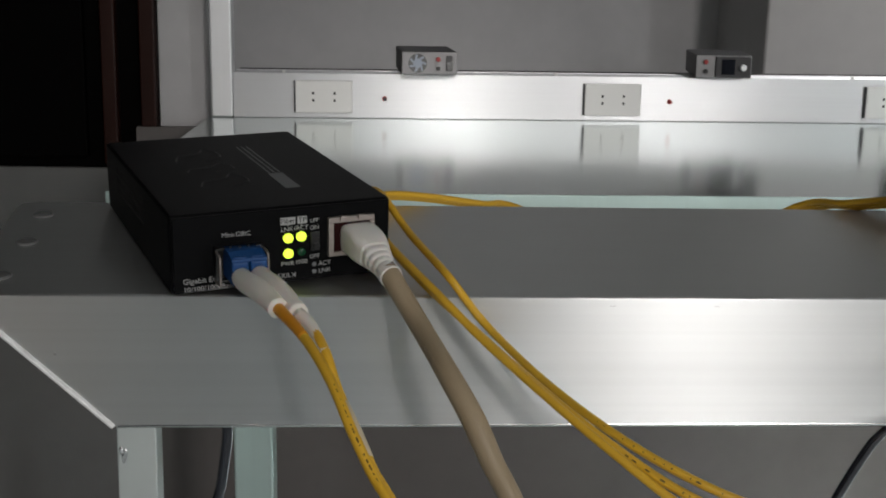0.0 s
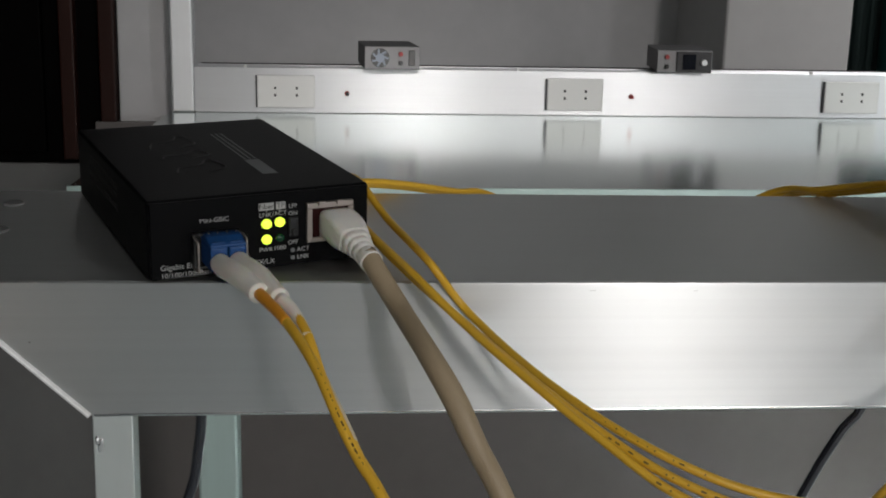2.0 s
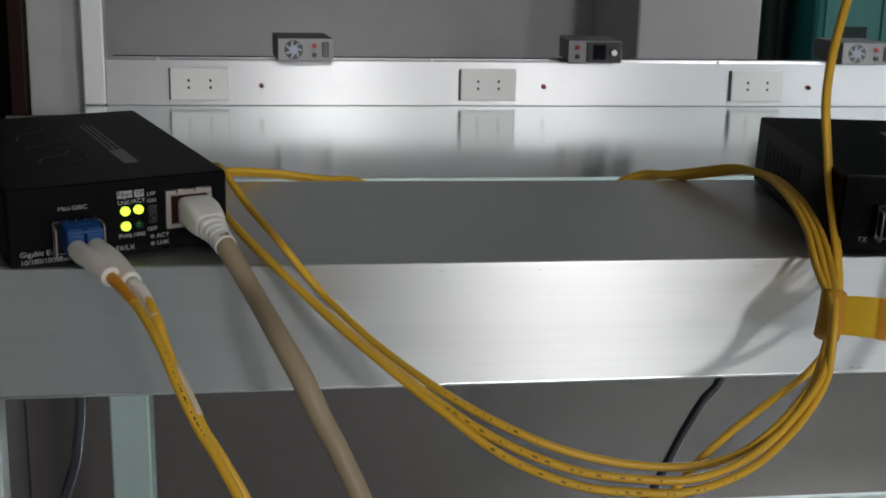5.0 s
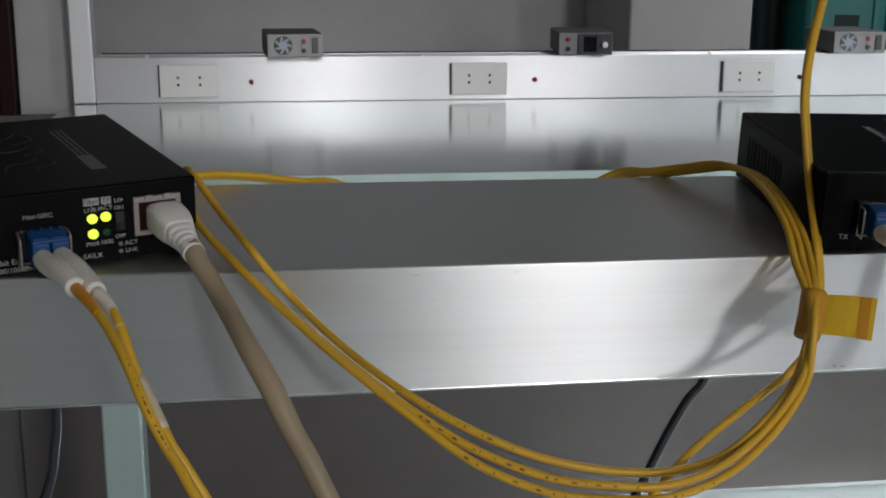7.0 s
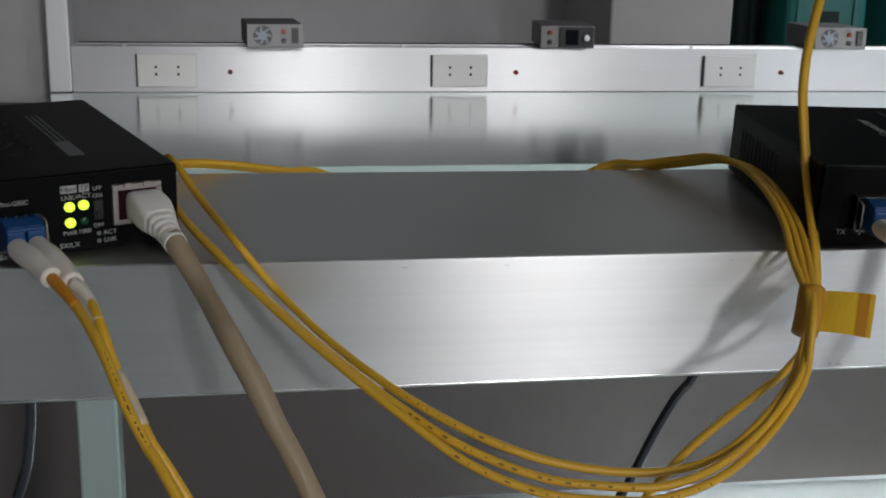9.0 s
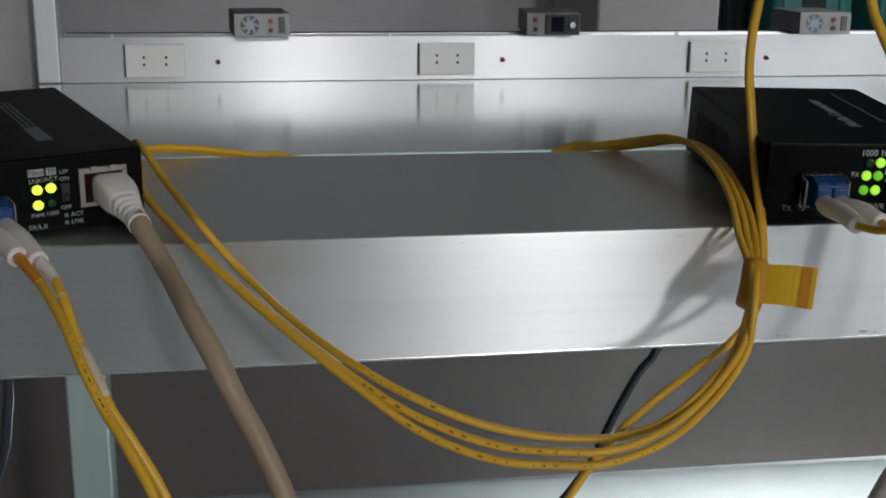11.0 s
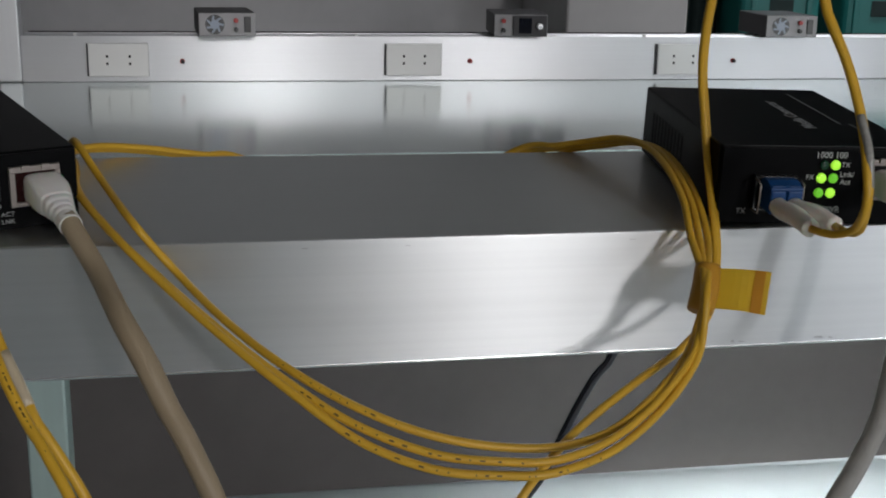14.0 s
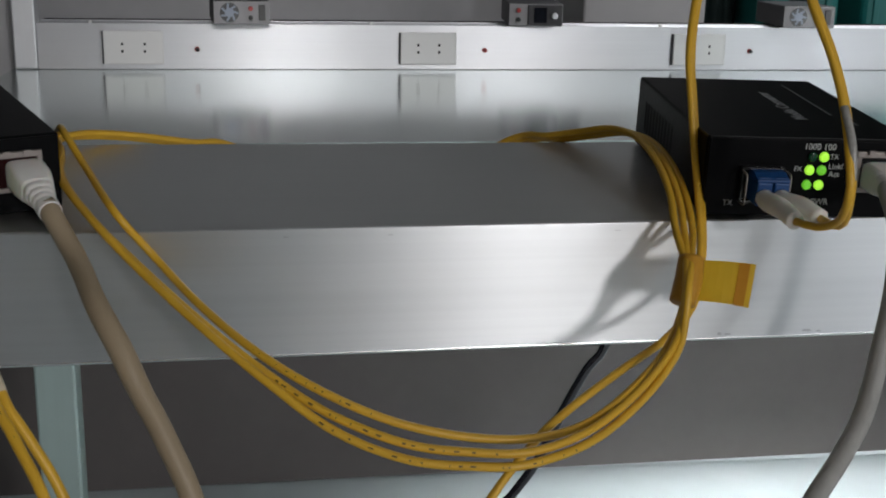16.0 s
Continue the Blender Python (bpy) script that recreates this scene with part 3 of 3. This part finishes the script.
B_POSE = SHELF @ pose(0.2206, 0.0025, 0.0003, 0, 0, -6.3) @ Matrix.Diagonal((1, 1, 1.06, 1))
conv_b = converter(B_POSE, "black metal media converter with six green leds and grey network plug", 0.0976)
transceiver(conv_b, 0.0118, 0.0058)
jack(conv_b, 0.0505, 0.0092, "slot")
for u, z, mat in ((0.0356, 0.0203, "led_off"), (0.0396, 0.0203, "led_green"), (0.0352, 0.016, "led_green"), (0.0393, 0.016, "led_mid"), (0.0349, 0.0112, "led_mid"), (0.039, 0.0112, "led_green")):
    led(conv_b, u, z, mat, 0.0016)
for words, u, z, s in (("1000 100", 0.0379, 0.0234, 0.0029), ("TX", 0.0432, 0.0203, 0.0023), ("FX", 0.0313, 0.0162, 0.0023), ("Link/", 0.0441, 0.0172, 0.0026), ("Act", 0.0438, 0.0147, 0.0026),
                       ("PWR", 0.0402, 0.0056, 0.0028), ("TX", 0.0088, 0.0048, 0.0026), ("RX", 0.0335, 0.0058, 0.0022)):
    lettering(words, s, front(u, z, -0.0003), conv_b, "ink_bright")
slots(conv_b, [(0.043 + i * 0.0044, 0.008, 0.011, 0.0017) for i in range(10)])
lettering("Media Converter", 0.0065, pose(0.0415, 0.05, 0.02605, 0, 0, 90), conv_b, "ink_mid", bold=0.00012)
part("print_line", box(0.058, 0.0592, 0.02, 0.035, 0.02602, 0.02607), "ink_grey", conv_b, "unreadable small print as a bar")
part("print_line", box(0.0545, 0.0555, 0.035, 0.088, 0.02602, 0.02607), "ink_grey", conv_b, "unreadable small print as a bar")
part("lid_edge", box(0.001, 0.069, 0.0004, 0.0012, 0.02585, 0.0261, 0.0001), "emboss", conv_b, "glossy folded lid edge")


# ---- cables ----
def in_frame(holder, p):
    """A point of the shelf's frame from one of a converter's own frame."""
    return SHELF.inverted() @ holder @ Vector(p)


def fibre_plug(t, holder, u0, z0, ends):
    """Two blue plugs in a clip, each with a white boot that ends at the given place."""
    for k, end in enumerate(ends):
        u = u0 + 0.0044 + k * 0.0056
        bm = box(-0.0026, 0.0026, -0.0115, -0.0006, -0.0038, 0.0038, 0.0006)
        box(-0.0022, 0.0022, -0.0105, -0.002, 0.0037, 0.0052, 0.0005, bm=bm)
        bmesh.ops.transform(bm, matrix=SHELF.inverted() @ holder @ pose(u, 0, z0 + 0.0052), verts=bm.verts)
        part("plug_body", bm, "blue", t, "blue plastic fibre plug")
        a = in_frame(holder, (u, -0.0116, z0 + 0.0044))
        b = in_frame(holder, (u, -0.0152, z0 + 0.0042))
        e = Vector(end)
        mid = b.lerp(e, 0.5) + Vector((0, 0, 0.0008))
        part("boot", tube([a, b, mid, e], lambda s: 0.0029 + 0.0004 * math.sin(math.pi * min(1, s * 1.2)), 0.0012, 16), "boot", t, "white rubber strain boot", True)
    bm = prism([(-0.0112, 0.0088), (-0.0112, 0.0098), (-0.0065, 0.0112), (-0.0008, 0.0112), (-0.0008, 0.0088)], 0.0018, 0.0126, "yz", 0.0003)
    bmesh.ops.transform(bm, matrix=SHELF.inverted() @ holder @ pose(u0, 0, z0), verts=bm.verts)
    part("plug_clip", bm, "blue", t)


def print_bars(t, line, r, share0, share1, count, side):
    """Short dark printed bars along a jacket."""
    pts = smooth_line(line, 0.0006)
    for i in range(count):
        f = share0 + (share1 - share0) * i / max(1, count - 1)
        k = min(len(pts) - 2, max(1, int((f + random.uniform(-0.006, 0.006)) * (len(pts) - 1))))
        d = (pts[k + 1] - pts[k - 1]).normalized()
        q = d.to_track_quat("X", "Z").to_matrix().to_4x4()
        long = random.choice((0.00018, 0.0003, 0.0006, 0.0009))
        bm = box(-long, long * 0.6, -0.0003 * random.uniform(0.4, 1), 0.0003, -0.0001, 0.0001)
        bmesh.ops.transform(bm, matrix=Matrix.Translation(pts[k] + Vector(side).normalized() * (r + 0.00002)) @ q @ pose(0, 0, 0, 70, 0, 0), verts=bm.verts)
        part("printed_mark", bm, "print", t)


def cable_thing(name, label, group=""):
    return thing(name, SHELF, label, "cable", group)


def hang(line, drop=0.35, pull=(0.02, -0.03)):
    """Lets a line go on downwards out of sight, to the floor."""
    last, before = Vector(line[-1]), Vector(line[-2])
    way = (last - before).normalized()
    a = last + way * 0.02 + Vector((0, 0, -0.006))
    b = a + way * 0.02 + Vector((pull[0] * 0.3, pull[1] * 0.3, -0.04))
    c = b + Vector((pull[0], pull[1], -0.2))
    return [*line, tuple(a), tuple(b), tuple(c), (c.x + pull[0], c.y + pull[1], -0.91)]


# fibre pair into the first converter
fa = cable_thing("fibre_patch_cable", "yellow duplex fibre cable with blue plugs and white boots", "fibre cables")
fibre_plug(fa, A_POSE, 0.0136, 0.0042, [(-0.0171, -0.0335, 0.0081), (-0.0115, -0.0350, 0.0072)])
y1 = [(-0.0171, -0.0335, 0.0081), (-0.0093, -0.0488, 0.0057), (-0.0019, -0.0651, 0.0004), (0.0038, -0.0763, -0.0085), (0.0091, -0.0828, -0.0173), (0.0137, -0.0891, -0.0225)]
y2 = [(-0.0115, -0.0350, 0.0072), (-0.0079, -0.0403, 0.0057), (-0.0037, -0.0503, 0.0022), (-0.0002, -0.0575, -0.0059), (0.0046, -0.0641, -0.0141), (0.0096, -0.0717, -0.0226), (0.0141, -0.0746, -0.0291)]
part("jacket", tube(hang(y1), 0.0014), "yellow", fa, "", True)
part("jacket", tube(hang(y2), 0.0014), "yellow", fa, "", True)
part("jacket_end", tube(smooth_line(y1, 0.002)[:9], lambda s: 0.0017 - 0.00025 * s, 0.002, 12), "orange", fa, "thicker orange jacket end", True)
part("thin_boot", tube(y2[:3], lambda s: 0.0019 - 0.0005 * s, 0.0015, 14), "boot", fa, "narrow white boot tail", True)
print_bars(fa, y1, 0.0014, 0.3, 0.97, 26, (0.25, -1, 0.45))
pts = smooth_line(y2, 0.001)
part("clear_sleeve", tube(pts[int(len(pts) * 0.52):int(len(pts) * 0.86):5], 0.00155, 0.002, 12), "sleeve", fa, "clear printed sleeve", True)

# network cable of the first converter
na = cable_thing("network_cable", "beige round network cable with ribbed white plug", "network cables")


def net_plug(t, holder, u, z, end, mat):
    """A moulded boot that narrows from a rounded block at the jack to a ribbed collar on the cable."""
    b, e = in_frame(holder, (u, 0.0, z)), Vector(end)
    out = (in_frame(holder, (u, -0.01, z)) - b).normalized()
    wide = (in_frame(holder, (u + 0.01, 0.0, z)) - b).normalized()
    line = smooth_line([b, b + out * 0.006, b + out * 0.009 + (e - b - out * 0.009) * 0.35, b + out * 0.009 + (e - b - out * 0.009) * 0.7, e], 0.0003)
    bm = bmesh.new()
    n, seg, rings = len(line), 32, []
    for i, c in enumerate(line):
        f = i / (n - 1)
        way = (line[min(i + 1, n - 1)] - line[max(i - 1, 0)]).normalized()
        side = (wide - way * wide.dot(way)).normalized()
        up = side.cross(way)
        k = min(1, max(0, (f - 0.28) / 0.6))
        k = k * k * (3 - 2 * k)
        hw, hh = 0.0057 - 0.0022 * k, 0.0047 - 0.0012 * k
        if 0.5 < f < 0.88 and math.sin(f * 64) < -0.25:
            hw, hh = hw - 0.00025, hh - 0.00025
        if f < 0.03:
            hw, hh = hw - 0.0004, hh - 0.0004
        p = 0.42 + 0.58 * k
        ring = []
        for j in range(seg):
            a = 2 * math.pi * j / seg
            ca, sa = math.cos(a), math.sin(a)
            ring.append(bm.verts.new(c + side * hw * math.copysign(abs(ca) ** p, ca) + up * hh * math.copysign(abs(sa) ** p, sa)))
        rings.append(ring)
    for a, c in zip(rings, rings[1:]):
        for j in range(seg):
            bm.faces.new((a[j], a[(j + 1) % seg], c[(j + 1) % seg], c[j]))
    bm.faces.new(rings[0])
    bm.faces.new(rings[-1])
    bmesh.ops.recalc_face_normals(bm, faces=bm.faces)
    part("ribbed_boot", bm, mat, t, "moulded plug boot with ribbed collar", True)
    bm = box(-0.0056, 0.0056, 0.0, 0.0008, -0.0048, 0.0036, 0.0003)
    bmesh.ops.transform(bm, matrix=SHELF.inverted() @ holder @ pose(u, -0.0009, z), verts=bm.verts)
    part("plug_nose", bm, "sleeve_grey", t, "clear plug nose inside the jack")


net_plug(na, A_POSE, 0.0586, 0.0138, (0.0144, -0.0085, 0.0089), "plug")
beige = [(0.0143, -0.0064, 0.0099), (0.0144, -0.0085, 0.0089), (0.0223, -0.0212, -0.0012), (0.0292, -0.0422, -0.0070), (0.0357, -0.0520, -0.0162), (0.0410, -0.0577, -0.0267), (0.0470, -0.0638, -0.0371)]
whole = smooth_line(hang(beige), 0.003)
knot = min(range(len(whole)), key=lambda i: (whole[i] - Vector(beige[4])).length) / (len(whole) - 1)
part("jacket", tube(hang(beige), lambda s: 0.0031 + 0.0003 * math.exp(-((s - knot) / 0.012) ** 2), 0.003, 18), "beige", na, "", True)

# coil of fibre round the shelf
coil = cable_thing("fibre_cable_coil", "coil of yellow fibre cable slung round the shelf and taped", "fibre cables")
arc_a = [(0.0081, 0.0757, 0.0130), (0.0122, 0.0525, 0.0177), (0.0212, 0.0323, 0.0101), (0.0318, -0.0030, 0.0072), (0.0428, -0.0033, -0.0072), (0.0568, -0.0244, -0.0155), (0.0722, -0.0458, -0.0213), (0.0896, -0.0591, -0.0280), (0.1085, -0.0658, -0.0346), (0.1282, -0.0680, -0.0391), (0.1471, -0.0682, -0.0406), (0.1630, -0.0659, -0.0384), (0.1773, -0.0595, -0.0324), (0.1921, -0.0476, -0.0258), (0.2012, -0.0359, -0.0186), (0.2031, -0.0331, -0.0068)]
arc_b = [(0.0106, 0.0562, 0.0099), (0.0133, 0.0309, 0.0081), (0.0243, 0.0030, 0.0033), (0.0389, -0.0186, -0.0042), (0.0555, -0.0374, -0.0136), (0.0732, -0.0545, -0.0228), (0.0900, -0.0664, -0.0306), (0.1102, -0.0742, -0.0368), (0.1283, -0.0773, -0.0388), (0.1439, -0.0784, -0.0390), (0.1621, -0.0707, -0.0381), (0.1790, -0.0607, -0.0325), (0.1937, -0.0491, -0.0241), (0.1995, -0.0415, -0.0166), (0.2018, -0.0357, -0.0060)]
arc_c = [(0.0112, 0.0512, 0.0088), (0.0136, 0.0257, 0.0090), (0.0264, -0.0078, 0.0053), (0.0402, -0.0245, -0.0041), (0.0564, -0.0432, -0.0135), (0.0736, -0.0589, -0.0236), (0.0914, -0.0702, -0.0340), (0.1102, -0.0776, -0.0397), (0.1286, -0.0807, -0.0412), (0.1429, -0.0816, -0.0409), (0.1636, -0.0726, -0.0398), (0.1829, -0.0596, -0.0337), (0.1958, -0.0490, -0.0248), (0.1995, -0.0434, -0.0161), (0.2020, -0.0370, -0.0059)]
over = [(0.2092, -0.014, 0.0004), (0.2128, 0.003, 0.0075), (0.2155, 0.025, 0.0126), (0.217, 0.05, 0.0143), (0.2139, 0.07, 0.0126), (0.2076, 0.085, 0.0078), (0.1982, 0.1, 0.0023), (0.1869, 0.12, -0.0046)]
behind = [(0.15, 0.14, -0.03), (0.11, 0.143, -0.03), (0.0693, 0.13, -0.0072), (0.0536, 0.12, -0.003), (0.0324, 0.11, 0.0024), (0.0166, 0.1, 0.006), (0.0066, 0.085, 0.0086)]
for k, arc in enumerate((arc_a, arc_b, arc_c)):
    off = [Vector((-0.0035 * (1 - k), 0.0012 * k, 0.0012 * (1 - k)))] * len(over)
    rear = [Vector((0, 0.001 * k, 0.0009 * (1 - k) - 0.0016))] * len(behind)
    line = [Vector(p) for p in arc] + [Vector(p) + d for p, d in zip(over, off)] + [Vector(p) + d for p, d in zip(behind, rear)]
    part("turn", tube(line, 0.00125, 0.003, 10, closed=True), "yellow", coil, "", True)
    print_bars(coil, arc, 0.00125, 0.42 + 0.05 * k, 0.6 + 0.08 * k, 16, (0, -1, 0.35))
strand = [(0.1365, -0.0686, -0.0584), (0.1485, -0.0651, -0.0440), (0.1594, -0.0586, -0.0381), (0.1779, -0.0483, -0.0313), (0.1981, -0.0337, -0.0274), (0.2116, -0.0219, -0.0202), (0.2168, -0.0103, -0.0095), (0.2189, -0.0017, 0.0014), (0.2204, 0.0119, 0.0195), (0.2191, 0.0168, 0.0365), (0.2162, 0.0159, 0.0521), (0.2146, 0.0115, 0.0712), (0.2139, 0.0007, 0.0981), (0.2178, -0.0118, 0.1213), (0.2252, -0.0188, 0.1232), (0.2318, -0.0214, 0.0980), (0.2335, -0.0267, 0.0787), (0.2341, -0.0310, 0.0729), (0.2373, -0.0384, 0.0613), (0.2389, -0.0473, 0.0471), (0.2380, -0.0564, 0.0329), (0.2380, -0.0580, 0.0253), (0.2406, -0.0500, 0.0155), (0.2389, -0.0410, 0.0108), (0.2357, -0.0340, 0.0104)]
fb = cable_thing("fibre_patch_cable", "yellow duplex fibre cable looping up from a blue plug", "fibre cables")
fibre_plug(fb, B_POSE, 0.0125, 0.0055, [(0.2357, -0.0340, 0.0104), (0.2444, -0.0330, 0.0108)])
tail = [(0.117, -0.088, -0.075), (0.103, -0.09, -0.13), (0.09, -0.09, -0.4), (0.09, -0.09, -0.9)]
part("jacket", tube(tail[::-1] + strand, 0.00125, 0.003, 10), "yellow", fb, "", True)
second = [(p[0] + (0.0016 if i > 5 else 0.001), p[1] + 0.0018, p[2] + (0.0 if i > 5 else 0.0012)) for i, p in enumerate(strand)]
second[-3:] = [(0.2438, -0.0480, 0.0145), (0.2444, -0.0410, 0.0112), (0.2444, -0.0330, 0.0108)]
part("jacket", tube(second[5:], 0.00125, 0.003, 10), "yellow", fb, "", True)
part("clear_sleeve", tube([(0.2386, -0.047, 0.049), (0.239, -0.0535, 0.04), (0.2392, -0.0565, 0.03)], 0.00125, 0.002, 12), "sleeve_grey", fb, "clear printed sleeve", True)

tape = thing("tape_flag", SHELF, "folded yellow tape flag wrapped round the fibre coil", "tape")
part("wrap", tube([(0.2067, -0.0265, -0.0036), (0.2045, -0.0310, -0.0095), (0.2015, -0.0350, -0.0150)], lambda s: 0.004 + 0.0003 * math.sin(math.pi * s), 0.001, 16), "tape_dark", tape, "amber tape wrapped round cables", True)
def tape_strip(name, stops, lift, mat, label):
    """A drooping strip of tape between two lengths of the flag."""
    bm = bmesh.new()
    cols = []
    corners = [Vector(p) for p in ((0.2095, -0.0240, -0.0052), (0.2276, -0.0280, -0.0057), (0.2057, -0.0320, -0.0154), (0.2229, -0.0360, -0.0168))]
    for i in range(9):
        u = stops[0] + (stops[1] - stops[0]) * i / 8
        upper, lower = corners[0].lerp(corners[1], u), corners[2].lerp(corners[3], u)
        bow = Vector((0, -lift - 0.0012 * math.sin(math.pi * u), 0.0007 * math.sin(math.pi * u)))
        cols.append([bm.verts.new(upper.lerp(lower, v) + bow) for v in (0, 0.33, 0.66, 1)])
    for a, b in zip(cols, cols[1:]):
        for i in range(3):
            bm.faces.new((a[i], b[i], b[i + 1], a[i + 1]))
    bmesh.ops.solidify(bm, geom=bm.faces[:], thickness=0.0003)
    part(name, bm, mat, tape, label)


tape_strip("flag", (0.0, 0.98), 0.0, "tape", "bright yellow folded flag")
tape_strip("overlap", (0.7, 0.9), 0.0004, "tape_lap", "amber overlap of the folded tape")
tape_strip("fold", (0.9, 1.0), 0.0005, "tape", "rolled double edge")

# network cable of the second converter
nb = cable_thing("network_cable", "grey round network cable with ribbed pale plug", "network cables")
net_plug(nb, B_POSE, 0.0585, 0.0148, (0.27, -0.0275, 0.0168), "plug")
grey = [(0.2702, -0.0255, 0.0175), (0.2685, -0.03, 0.0166), (0.2681, -0.038, 0.0089), (0.2678, -0.042, -0.0085), (0.2652, -0.045, -0.0265), (0.2567, -0.055, -0.0448), (0.2451, -0.065, -0.0544), (0.2319, -0.075, -0.0635)]
part("jacket", tube(hang(grey, pull=(-0.03, -0.02)), 0.0031, 0.003, 18), "grey_cable", nb, "", True)

# black leads under the shelf
b1 = cable_thing("power_lead", "thin glossy black power lead hanging under the shelf", "black leads")
part("jacket", tube([(-0.05, 0.085, -0.004), (-0.0475, 0.098, -0.05), (-0.0482, 0.1, -0.0935), (-0.0497, 0.1, -0.1069), (-0.0516, 0.1, -0.1198), (-0.0542, 0.1, -0.1281), (-0.06, 0.1, -0.15), (-0.08, 0.1, -0.25), (-0.09, 0.1, -0.9)], 0.0022, 0.004, 12), "black_cable", b1, "", True)
b2 = cable_thing("power_lead", "thin glossy black power lead hanging under the shelf", "black leads")
part("jacket", tube([(0.236, 0.09, -0.004), (0.236, 0.1, -0.05), (0.228, 0.1, -0.0894), (0.2205, 0.1, -0.101), (0.2126, 0.1, -0.1171), (0.2081, 0.1, -0.128), (0.2001, 0.1, -0.1474), (0.1904, 0.1, -0.1626), (0.172, 0.1, -0.19), (0.15, 0.1, -0.3), (0.14, 0.1, -0.9)], 0.0021, 0.004, 12), "black_cable", b2, "", True)
